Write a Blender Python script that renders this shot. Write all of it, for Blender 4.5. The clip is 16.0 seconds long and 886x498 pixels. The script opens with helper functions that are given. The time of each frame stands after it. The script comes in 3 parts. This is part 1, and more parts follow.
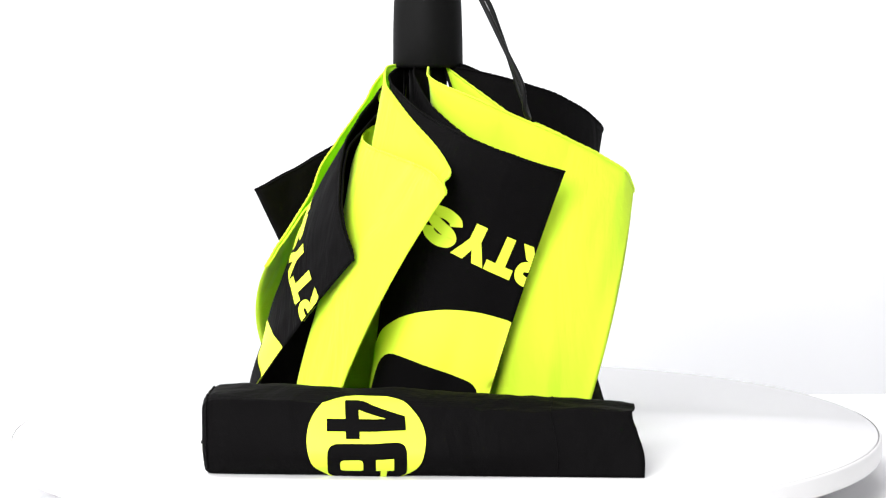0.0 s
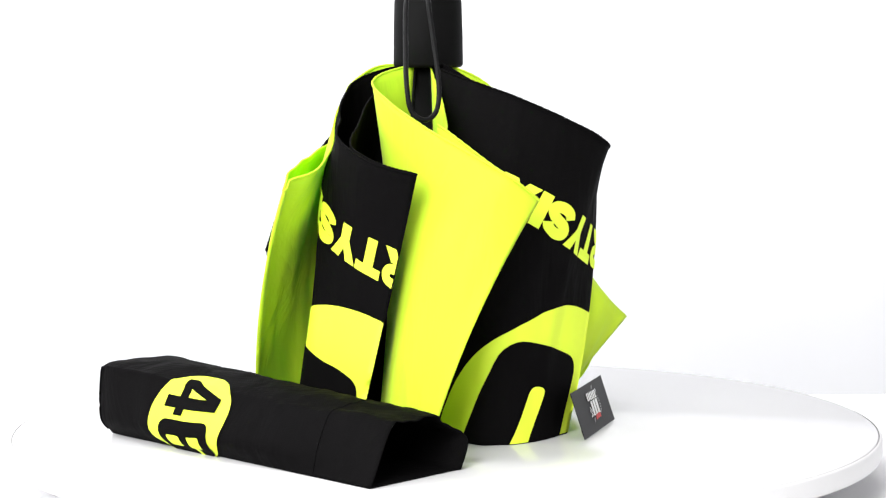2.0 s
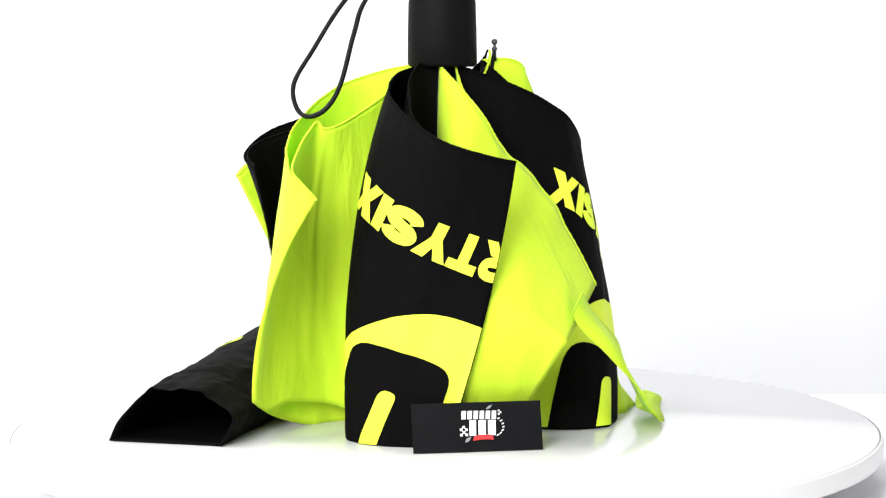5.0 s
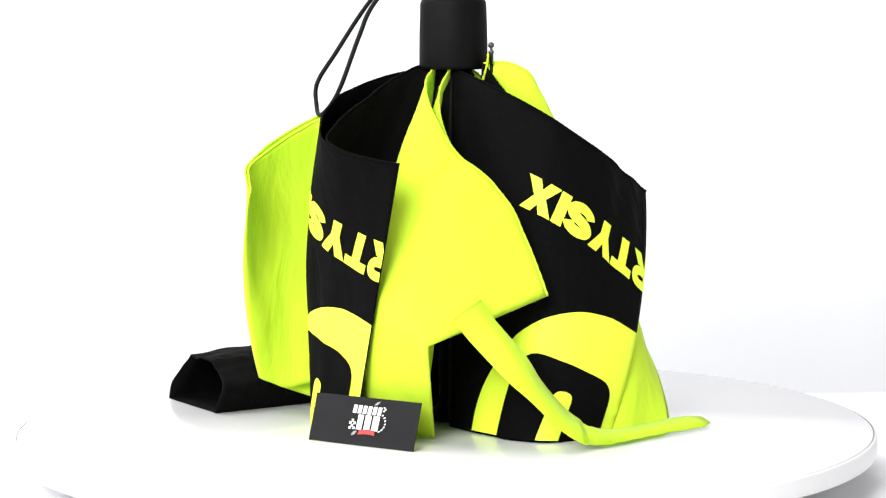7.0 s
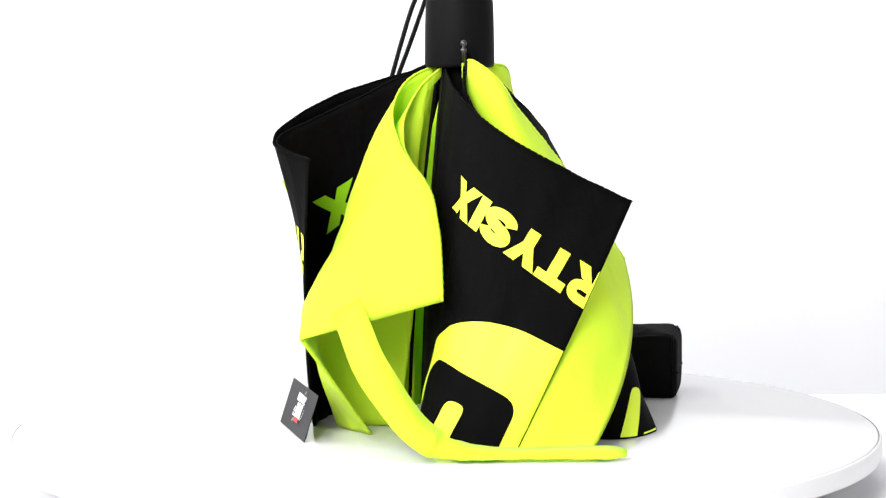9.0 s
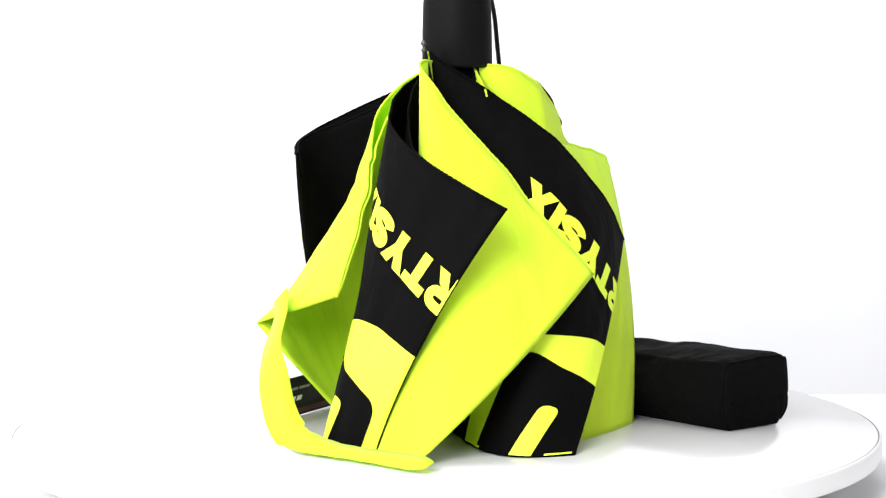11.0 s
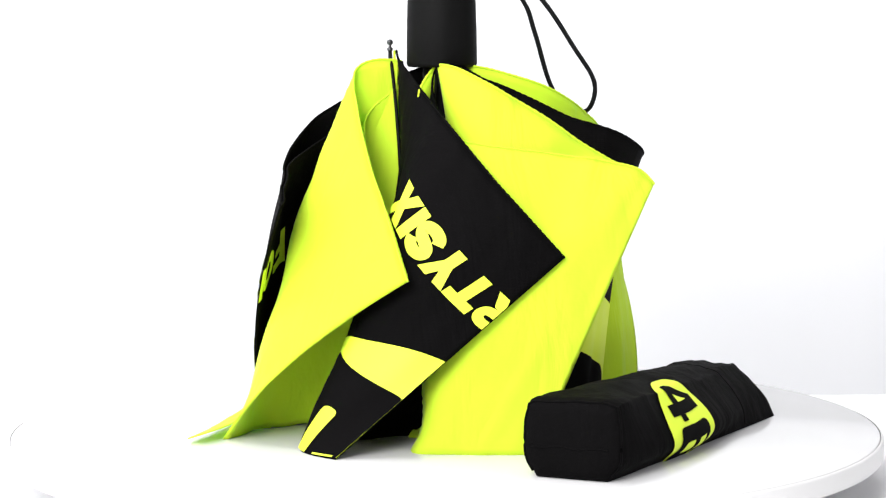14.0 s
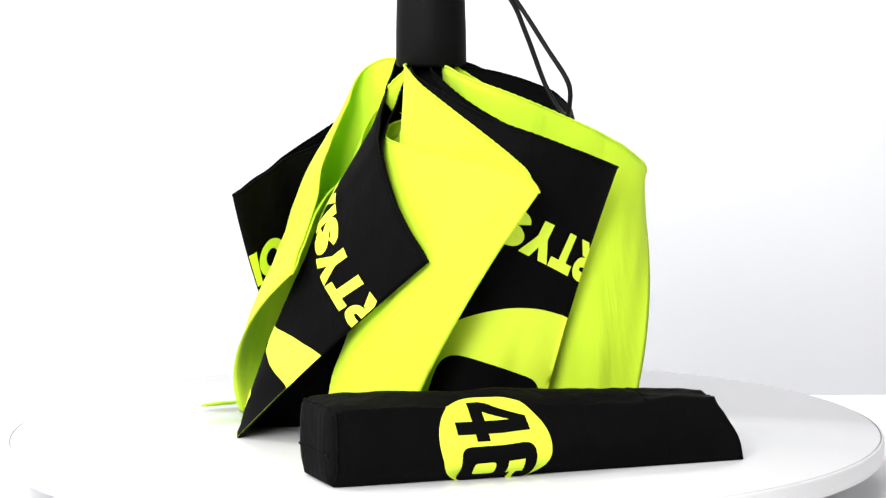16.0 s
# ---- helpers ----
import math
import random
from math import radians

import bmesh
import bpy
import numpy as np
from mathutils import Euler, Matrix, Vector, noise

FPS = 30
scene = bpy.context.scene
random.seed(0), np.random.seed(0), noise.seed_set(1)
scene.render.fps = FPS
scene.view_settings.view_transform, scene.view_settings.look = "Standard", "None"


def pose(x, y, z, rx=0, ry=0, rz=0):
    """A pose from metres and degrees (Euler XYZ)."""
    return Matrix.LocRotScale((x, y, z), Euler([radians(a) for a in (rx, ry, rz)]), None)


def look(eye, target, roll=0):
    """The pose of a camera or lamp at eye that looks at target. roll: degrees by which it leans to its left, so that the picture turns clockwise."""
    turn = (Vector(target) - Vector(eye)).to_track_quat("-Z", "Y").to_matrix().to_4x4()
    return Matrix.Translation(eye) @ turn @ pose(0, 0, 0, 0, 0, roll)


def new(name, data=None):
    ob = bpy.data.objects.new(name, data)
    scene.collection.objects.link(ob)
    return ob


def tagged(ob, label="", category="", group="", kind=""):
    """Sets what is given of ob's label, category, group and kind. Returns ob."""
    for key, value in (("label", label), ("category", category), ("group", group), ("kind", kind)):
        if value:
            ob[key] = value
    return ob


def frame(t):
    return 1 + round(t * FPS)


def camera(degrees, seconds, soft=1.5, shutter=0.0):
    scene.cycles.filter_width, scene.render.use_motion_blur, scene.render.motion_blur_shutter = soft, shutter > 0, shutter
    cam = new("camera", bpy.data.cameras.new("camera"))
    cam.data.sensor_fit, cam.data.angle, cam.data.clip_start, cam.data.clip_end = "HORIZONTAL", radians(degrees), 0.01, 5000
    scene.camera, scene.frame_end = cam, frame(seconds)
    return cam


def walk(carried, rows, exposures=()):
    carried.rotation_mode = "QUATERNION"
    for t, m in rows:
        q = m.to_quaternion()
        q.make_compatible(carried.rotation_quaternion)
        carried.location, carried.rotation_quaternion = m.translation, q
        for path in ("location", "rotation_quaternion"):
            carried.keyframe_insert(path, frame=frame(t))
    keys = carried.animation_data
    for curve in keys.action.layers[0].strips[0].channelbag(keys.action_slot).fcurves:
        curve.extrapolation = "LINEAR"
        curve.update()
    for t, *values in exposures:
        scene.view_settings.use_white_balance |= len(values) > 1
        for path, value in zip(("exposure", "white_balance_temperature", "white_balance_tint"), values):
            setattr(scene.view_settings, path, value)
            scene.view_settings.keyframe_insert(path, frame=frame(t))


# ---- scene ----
from mathutils.bvhtree import BVHTree

# a turntable product shot: still camera, everything on the disc turns clockwise
cam = camera(21.957, 16.0, soft=1.25)
EYE = pose(0, -1.2976, 0.2256, 90 - 5.485, 0, 0.035) @ pose(0, 0, 0, 0, 0, -0.305)
# the lens breathes twice while it refocuses; the eye draws back a little instead
BREATH = ((0, 0.998), (1.5, 0.998), (3, 1.0), (6.3, 1.001), (6.8, 1.0), (7.0, 0.987), (7.2, 0.974), (7.4, 0.986), (7.7, 0.996),
          (8.2, 0.998), (11.8, 0.998), (12.0, 0.989), (12.2, 0.967), (12.3, 0.961), (12.5, 0.969), (12.8, 0.979), (13.0, 1.0), (16, 1.003))
walk(cam, [(t, EYE @ pose(0, 0, 1.3 * (1 / k - 1))) for t, k in BREATH], exposures=[(0, 0.1), (12.5, 0.1), (14, 0.02), (16, -0.14)])

# ---- light ----
world = bpy.data.worlds.new("studio")
scene.world = world
world.use_nodes = True
world.node_tree.nodes["Background"].inputs[0].default_value = (1.0, 0.99, 1.0, 1)
world.node_tree.nodes["Background"].inputs[1].default_value = 0.19


def softbox(name, eye, target, w, h, power):
    data = bpy.data.lights.new(name, "AREA")
    data.shape, data.size, data.size_y, data.energy = "RECTANGLE", w, h, power
    ob = new(name, data)
    ob.matrix_world = look(eye, target)


softbox("softbox_overhead", (0.1, -0.1, 1.5), (0, 0.05, 0), 1.3, 1.1, 7)
softbox("softbox_front", (-0.6, -1.6, 0.9), (0, 0, 0.1), 0.9, 0.9, 49)
softbox("softbox_side", (1.3, -0.9, 0.7), (0, 0, 0.1), 0.7, 0.9, 6)
softbox("softbox_left", (-1.4, -0.4, 0.6), (0, 0, 0.1), 0.7, 0.9, 13)
softbox("softbox_backdrop", (-0.9, 0.1, 1.4), (-0.4, 0.8, 0.2), 1.2, 0.4, 17)


# ---- materials ----
def material(name, colour, rough=0.6, vary=0.12, scale=60, bump=0.2, bump_scale=900, metal=0.0, sheen=0.0, spec=0.5, weave=0.0, thin=None):
    m = bpy.data.materials.new(name)
    m.use_nodes = True
    nt = m.node_tree
    b = nt.nodes["Principled BSDF"]
    b.inputs["Roughness"].default_value = rough
    b.inputs["Metallic"].default_value = metal
    b.inputs["Specular IOR Level"].default_value = spec
    if sheen:
        b.inputs["Sheen Weight"].default_value = sheen
        b.inputs["Sheen Roughness"].default_value = 0.4
    co = nt.nodes.new("ShaderNodeTexCoord")
    n1 = nt.nodes.new("ShaderNodeTexNoise")
    n1.inputs["Scale"].default_value, n1.inputs["Detail"].default_value = scale, 5
    nt.links.new(co.outputs["Object"], n1.inputs["Vector"])
    ramp = nt.nodes.new("ShaderNodeMix")
    ramp.data_type = "RGBA"
    ramp.inputs[6].default_value = (*[c * (1 - vary) for c in colour], 1)
    ramp.inputs[7].default_value = (*[min(1, c * (1 + vary)) for c in colour], 1)
    nt.links.new(n1.outputs["Fac"], ramp.inputs[0])
    nt.links.new(ramp.outputs[2], b.inputs["Base Color"])
    bp = nt.nodes.new("ShaderNodeBump")
    bp.inputs["Strength"].default_value, bp.inputs["Distance"].default_value = bump, 0.0004
    if weave:
        # plain weave: two crossed fine waves
        add = nt.nodes.new("ShaderNodeMath")
        add.operation = "ADD"
        for k, d in enumerate(("Z", "DIAGONAL")):
            w = nt.nodes.new("ShaderNodeTexWave")
            w.bands_direction = d
            w.inputs["Scale"].default_value, w.inputs["Distortion"].default_value = weave, 1.5
            nt.links.new(co.outputs["Object"], w.inputs["Vector"])
            nt.links.new(w.outputs["Fac"], add.inputs[k])
        nt.links.new(add.outputs[0], bp.inputs["Height"])
    else:
        n2 = nt.nodes.new("ShaderNodeTexNoise")
        n2.inputs["Scale"].default_value, n2.inputs["Detail"].default_value = bump_scale, 3
        nt.links.new(co.outputs["Object"], n2.inputs["Vector"])
        nt.links.new(n2.outputs["Fac"], bp.inputs["Height"])
    if weave:
        n3 = nt.nodes.new("ShaderNodeTexNoise")
        n3.inputs["Scale"].default_value, n3.inputs["Detail"].default_value, n3.inputs["Distortion"].default_value = 28, 4, 0.8
        mp = nt.nodes.new("ShaderNodeMapping")
        mp.inputs["Scale"].default_value = (1.0, 1.0, 0.35)
        b2 = nt.nodes.new("ShaderNodeBump")
        b2.inputs["Strength"].default_value, b2.inputs["Distance"].default_value = 0.7, 0.006
        nt.links.new(co.outputs["Object"], mp.inputs["Vector"])
        nt.links.new(mp.outputs[0], n3.inputs["Vector"])
        nt.links.new(n3.outputs["Fac"], b2.inputs["Height"])
        nt.links.new(bp.outputs[0], b2.inputs["Normal"])
        bp = b2
    nt.links.new(bp.outputs[0], b.inputs["Normal"])
    if thin:
        # thin cloth lets part of the light through
        tr = nt.nodes.new("ShaderNodeBsdfTranslucent")
        tr.inputs["Color"].default_value = (*thin, 1)
        mx = nt.nodes.new("ShaderNodeMixShader")
        mx.inputs[0].default_value = 0.3
        nt.links.new(b.outputs[0], mx.inputs[1])
        nt.links.new(tr.outputs[0], mx.inputs[2])
        nt.links.new(mx.outputs[0], nt.nodes["Material Output"].inputs["Surface"])
    return m


YELLOW = material("neon_yellow_fabric", (0.71, 0.89, 0.045), 0.75, 0.05, 40, 0.05, weave=420, sheen=0.1, spec=0.2, thin=(0.45, 0.95, 0.015))
PRINT = material("neon_yellow_print", (0.71, 0.89, 0.045), 0.6, 0.04, 60, 0.1, spec=0.3)
PRINT_BACK = material("print_showing_through", (0.28, 0.58, 0.012), 0.8, 0.1, 60, 0.1, spec=0.1)
BLACK = material("black_fabric", (0.0018, 0.0016, 0.0018), 0.8, 0.2, 50, 0.15, weave=420, spec=0.05)
INK = material("black_print", (0.0018, 0.0016, 0.0018), 0.8, 0.15, 60, 0.1, spec=0.05)
RUBBER = material("black_soft_rubber", (0.002, 0.002, 0.002), 0.6, 0.2, 80, 0.25, 1500, spec=0.08)
CORD = material("black_elastic_cord", (0.002, 0.002, 0.0022), 0.5, 0.2, 200, 0.5, 2500, spec=0.15)
STEEL = material("dark_steel", (0.08, 0.08, 0.085), 0.3, 0.1, 100, 0.1, metal=1.0)
BLACK_STEEL = material("black_painted_steel", (0.002, 0.002, 0.002), 0.55, 0.1, 100, 0.1, spec=0.1)
DISC = material("white_acrylic", (0.62, 0.616, 0.625), 0.18, 0.01, 20, 0.02, 300, spec=1.0)
RIM = material("white_rim", (0.62, 0.616, 0.62), 0.4, 0.02, 20, 0.02, 300)
PAPER = material("white_paper", (0.84, 0.835, 0.85), 0.9, 0.015, 6, 0.05, 400, spec=0.1)
WALL = material("white_wall", (0.77, 0.773, 0.797), 0.9, 0.015, 3, 0.08, 300, spec=0.1)
CARD = material("card_black", (0.004, 0.004, 0.005), 0.4, 0.5, 60, 0.05, spec=0.12)
WHITE_INK = material("white_ink", (0.8, 0.8, 0.8), 0.5, 0.03)
GREY_INK = material("grey_ink", (0.25, 0.25, 0.26), 0.5, 0.05)
RED_DARK = material("dark_red_ink", (0.06, 0.004, 0.004), 0.5, 0.2)
RED_INK = material("red_ink", (0.55, 0.02, 0.02), 0.5, 0.1)


# ---- builders ----
def part(name, bm, mat, parent, label="", smooth=True):
    me = bpy.data.meshes.new(name)
    bm.to_mesh(me)
    bm.free()
    me.materials.append(mat)
    if smooth:
        me.polygons.foreach_set("use_smooth", [True] * len(me.polygons))
    ob = new(name, me)
    ob.parent = parent
    if label:
        tagged(ob, label)
    return ob


def thing(name, label, category):
    return tagged(new(name), label, category)


def lathe(bm, profile, cx=0, cy=0, n=48):
    """A turned solid from (radius, height) pairs; radius 0 closes an end."""
    rings = []
    for r, z in profile:
        if r <= 1e-6:
            rings.append([bm.verts.new((cx, cy, z))])
        else:
            rings.append([bm.verts.new((cx + r * math.cos(2 * math.pi * k / n), cy + r * math.sin(2 * math.pi * k / n), z)) for k in range(n)])
    for a, b in zip(rings, rings[1:]):
        for k in range(n):
            j = (k + 1) % n
            q = [a[k % len(a)], a[j % len(a)], b[j % len(b)], b[k % len(b)]]
            q = [v for i, v in enumerate(q) if v not in q[:i]]
            if len(q) > 2:
                bm.faces.new(q)
    return bm


def spline(points, n):
    """n + 1 points of a Catmull-Rom curve through the given points."""
    P = [Vector(p) for p in points]
    P = [2 * P[0] - P[1]] + P + [2 * P[-1] - P[-2]]
    out = []
    for i in range(n + 1):
        u = i / n * (len(P) - 3)
        k = min(int(u), len(P) - 4)
        f = u - k
        a, b, c, d = P[k:k + 4]
        out.append(0.5 * (2 * b + (c - a) * f + (2 * a - 5 * b + 4 * c - d) * f * f + (3 * b - a - 3 * c + d) * f ** 3))
    return out


def tube(bm, pts, radius, n=8):
    rings = []
    up = Vector((0, 0, 1))
    for i, p in enumerate(pts):
        d = (pts[min(i + 1, len(pts) - 1)] - pts[max(i - 1, 0)]).normalized()
        side = d.cross(up)
        side = side.normalized() if side.length > 1e-3 else Vector((1, 0, 0))
        nor = side.cross(d)
        r = radius[i] if isinstance(radius, list) else radius
        rings.append([bm.verts.new(p + r * (math.cos(2 * math.pi * k / n) * side + math.sin(2 * math.pi * k / n) * nor)) for k in range(n)])
    for a, b in zip(rings, rings[1:]):
        for k in range(n):
            bm.faces.new((a[k], a[(k + 1) % n], b[(k + 1) % n], b[k]))
    bm.faces.new(rings[0])
    bm.faces.new(rings[-1])
    return bm


def ribbon(bm, pts, sides, widths, th=0.0006):
    """A flat band along pts; sides gives the way of its width at each point."""
    rows = []
    for i, (p, s, w) in enumerate(zip(pts, sides, widths)):
        d = (pts[min(i + 1, len(pts) - 1)] - pts[max(i - 1, 0)]).normalized()
        s = (s - d * s.dot(d)).normalized()
        nn = d.cross(s) * th / 2
        rows.append([bm.verts.new(p + s * w / 2 + nn), bm.verts.new(p - s * w / 2 + nn), bm.verts.new(p - s * w / 2 - nn), bm.verts.new(p + s * w / 2 - nn)])
    for a, b in zip(rows, rows[1:]):
        for k in range(4):
            bm.faces.new((a[k], a[(k + 1) % 4], b[(k + 1) % 4], b[k]))
    bm.faces.new(rows[0])
    bm.faces.new(rows[-1])
    return bm


def outline_shape(points):
    bm = bmesh.new()
    bm.faces.new([bm.verts.new((x, y, 0)) for x, y in points])
    return bm


def rounded(points, r, n=6):
    """Corner points with round corners of radius r."""
    out = []
    P = [Vector((x, y)) for x, y in points]
    for i, p in enumerate(P):
        a, b = P[i - 1], P[(i + 1) % len(P)]
        u, v = (a - p), (b - p)
        k = min(r, u.length * 0.49, v.length * 0.49)
        s, e = p + u.normalized() * k, p + v.normalized() * k
        for j in range(n + 1):
            f = j / n
            q = s * (1 - f) ** 2 + p * 2 * f * (1 - f) + e * f * f
            out.append((q.x, q.y))
    return out


def cut(bm, axis, at, keep_low):
    no = Vector((1, 0, 0)) if axis == 0 else Vector((0, 1, 0))
    co = no * at
    geom = bm.verts[:] + bm.edges[:] + bm.faces[:]
    bmesh.ops.bisect_plane(bm, geom=geom, plane_co=co, plane_no=no, clear_outer=keep_low, clear_inner=not keep_low)


def dice(bm, step):
    """Cuts a flat shape into a grid so that it can follow a curved cloth."""
    for axis in (0, 1):
        lo = min(v.co[axis] for v in bm.verts)
        hi = max(v.co[axis] for v in bm.verts)
        no = Vector((1, 0, 0)) if axis == 0 else Vector((0, 1, 0))
        k = math.ceil(lo / step)
        while k * step < hi:
            bmesh.ops.bisect_plane(bm, geom=bm.verts[:] + bm.edges[:] + bm.faces[:], plane_co=no * (k * step + 1e-6), plane_no=no)
            k += 1


# ---- setting: backdrop, table top, turning disc ----
def backdrop():
    # a white table top that ends just behind the disc, and a white wall behind it
    bm = bmesh.new()
    bmesh.ops.create_cube(bm, size=1)
    bm.transform(Matrix.Translation((0, -0.4575, -0.0425)) @ Matrix.Diagonal((2.6, 1.485, 0.025, 1)))
    bmesh.ops.bevel(bm, geom=bm.edges[:], offset=0.002, segments=2, affect="EDGES")
    tagged(part("table_top", bm, PAPER, None, "", False), "plain white table top under the turntable", "table", kind="structure")
    bm = bmesh.new()
    bmesh.ops.create_cube(bm, size=1)
    bm.transform(Matrix.Translation((0, 0.83, 0.6)) @ Matrix.Diagonal((4.4, 0.06, 3.2, 1)))
    tagged(part("wall_north", bm, WALL, None, "", False), "plain white wall behind the table", "wall", kind="structure")
    bm = bmesh.new()
    bmesh.ops.create_cube(bm, size=1)
    bm.transform(Matrix.Translation((0, -0.9, -0.84)) @ Matrix.Diagonal((4.4, 3.4, 0.08, 1)))
    tagged(part("floor", bm, WALL, None, "", False), "plain pale floor below the table", "floor", kind="structure")


backdrop()

DISC_R = 0.2475
turntable = thing("turntable", "round glossy white turntable disc carrying the umbrella", "turntable")
part("disc", lathe(bmesh.new(), [(0, -0.0110), (DISC_R - 0.004, -0.0110), (DISC_R - 0.0018, -0.0105), (DISC_R - 0.0018, -0.001), (DISC_R - 0.003, 0), (0, 0)], n=160), DISC, turntable)
part("rim", lathe(bmesh.new(), [(DISC_R - 0.0017, -0.0115), (DISC_R - 0.0004, -0.0112), (DISC_R, -0.0100), (DISC_R, -0.0018), (DISC_R - 0.0006, -0.0008), (DISC_R - 0.0017, -0.0006)], n=160), RIM, turntable, "pale grey edge of the disc")
part("base", lathe(bmesh.new(), [(0, -0.0298), (0.135, -0.0298), (0.14, -0.028), (0.14, -0.0125), (0, -0.0125)], n=96), RIM, turntable, "white plastic motor base")

# ---- umbrella ----
AX = Vector((-0.0088, -0.0031, 0))
umbrella = thing("umbrella", "black and neon yellow folding umbrella, loosely closed, standing on its crown", "umbrella")


def polar(az, r, z):
    return Vector((r * math.cos(radians(az)), r * math.sin(radians(az)), z))


def line3(pts, v):
    """A point on the bent line bottom - middle - top."""
    (v1, b), (v2, m), (v3, t) = (0, pts[0]), (pts[3], pts[1]), (1, pts[2])
    l0, l1, l2 = (v - v2) * (v - v3) / ((v1 - v2) * (v1 - v3)), (v - v1) * (v - v3) / ((v2 - v1) * (v2 - v3)), (v - v1) * (v - v2) / ((v3 - v1) * (v3 - v2))
    smooth = b * l0 + m * l1 + t * l2
    sharp = b.lerp(m, v / v2) if v < v2 else m.lerp(t, (v - v2) / (1 - v2))
    return smooth.lerp(sharp, pts[4])


class Sheet:
    """One layer of a fold of the canopy: from a rib over an elbow to the crease."""

    def __init__(self, rib, elbow, crease, weight, seed, bow=(0, 0, 0), ripple=0.0024):
        self.nv, self.ns = 40, 48
        self.P = np.zeros((self.nv + 1, self.ns + 1, 3))
        self.L = np.zeros(self.nv + 1)
        for j in range(self.nv + 1):
            v = j / self.nv
            a, e, c = line3(rib, v), line3(elbow, v), line3(crease, v)
            e = (e * (0.5 + 0.5 * weight) - a * 0.25 - c * 0.25) / (0.5 * weight)
            fine = []
            for i in range(201):
                s = i / 200
                k0, k1, k2 = (1 - s) ** 2, 2 * s * (1 - s) * weight, s * s
                fine.append((a * k0 + e * k1 + c * k2) / (k0 + k1 + k2))
            fine = np.array(fine)
            d = np.concatenate([[0], np.cumsum(np.linalg.norm(np.diff(fine, axis=0), axis=1))])
            self.L[j] = d[-1]
            for i in range(self.ns + 1):
                w = d[-1] * i / self.ns
                self.P[j, i] = [np.interp(w, d, fine[:, k]) for k in range(3)]
                self.P[j, i] += np.array(bow) * math.sin(2 * math.pi * i / self.ns) * v ** 2.5
        N = self.normals()
        for j in range(self.nv + 1):
            for i in range(self.ns + 1):
                s, v = i / self.ns, j / self.nv
                fall = math.sin(math.pi * s) ** 0.5 if 0 < s < 1 else 0
                q = noise.noise(Vector((s * 4 + seed * 7.3, v * 1.6 - s * 1.5, seed * 3.1))) + 0.45 * noise.noise(Vector((s * 11 + seed, v * 3.5 + s * 2, seed * 5.7)))
                self.P[j, i] += N[j, i] * ripple * fall * q * 1.6
        self.N = self.normals()
        self.H = np.linalg.norm(np.diff(self.P, axis=0), axis=2).sum(axis=0)

    def tuck(self, outer, reach):
        """Near the crease this layer lies flat behind the outer one."""
        for j in range(self.nv + 1):
            for i in range(self.ns):
                a = self.L[j] * (1 - i / self.ns)
                far = reach * (0.4 + 0.6 * j / self.nv)
                k = min(max((far - a) / (0.55 * far), 0), 1)
                if k > 0 and a < outer.L[j] * 0.9:
                    k = k * k * (3 - 2 * k)
                    back = np.array(outer.at(1 - a / outer.L[j], j / self.nv, -0.0014 - 0.05 * a * (1 - k) - 0.012 * min(a, 0.06)))
                    self.P[j, i] = self.P[j, i] * (1 - k) + back * k
        self.settle()

    def tree(self):
        """The layer, carried on a little above its hem, for rays to meet."""
        n = self.ns + 1
        up = self.P[-1] - self.P[-4]
        up /= np.maximum(np.linalg.norm(up, axis=1, keepdims=True), 1e-6)
        grid = np.concatenate([self.P, [self.P[-1] + up * 0.010]])
        quads = [(j * n + i, j * n + i + 1, j * n + n + i + 1, j * n + n + i) for j in range(self.nv + 1) for i in range(self.ns)]
        return BVHTree.FromPolygons([Vector(p) for p in grid.reshape(-1, 3)], quads)

    def behind(self, cover, gap=0.0012):
        """Presses this layer inwards wherever it would stand out through the covering layer."""
        tree = cover.tree()
        push = np.zeros((self.nv + 1, self.ns + 1))
        for j in range(self.nv + 1):
            for i in range(self.ns):
                p = Vector(self.P[j, i])
                c = Vector((AX.x, AX.y, p.z))
                r = (p - c).length
                if r > 0.02:
                    hit = tree.ray_cast(c, (p - c) / r, r + gap)
                    if hit[0] and hit[3] > 0.016:
                        push[j, i] = r + gap - hit[3]
        for _ in range(9):
            wide = np.pad(push, 1, mode="edge")
            mean = (wide[:-2, 1:-1] + wide[2:, 1:-1] + wide[1:-1, :-2] + wide[1:-1, 2:]) / 4
            mean[:, -1] = 0
            push = np.maximum(push, mean * 0.97)
        out = self.P - np.array([AX.x, AX.y, 0])
        out[:, :, 2] = 0
        r = np.linalg.norm(out, axis=2)
        self.P -= out * (np.minimum(push, r * 0.6) / np.maximum(r, 1e-6))[:, :, None]
        self.settle()

    def settle(self):
        self.N = self.normals()
        self.H = np.linalg.norm(np.diff(self.P, axis=0), axis=2).sum(axis=0)
        self.L = np.linalg.norm(np.diff(self.P, axis=1), axis=2).sum(axis=1)

    def normals(self):
        du = np.gradient(self.P, axis=1)
        dv = np.gradient(self.P, axis=0)
        n = np.cross(du, dv)
        return n / np.maximum(np.linalg.norm(n, axis=2, keepdims=True), 1e-9)

    def at(self, s, v, off=0.0):
        x, y = min(max(s, 0), 1) * self.ns, min(max(v, 0), 1) * self.nv
        i, j = min(int(x), self.ns - 1), min(int(y), self.nv - 1)
        f, g = x - i, y - j
        out = 0
        for dj, wj in ((0, 1 - g), (1, g)):
            for di, wi in ((0, 1 - f), (1, f)):
                out = out + (self.P[j + dj, i + di] + off * self.N[j + dj, i + di]) * wj * wi
        return Vector(out)

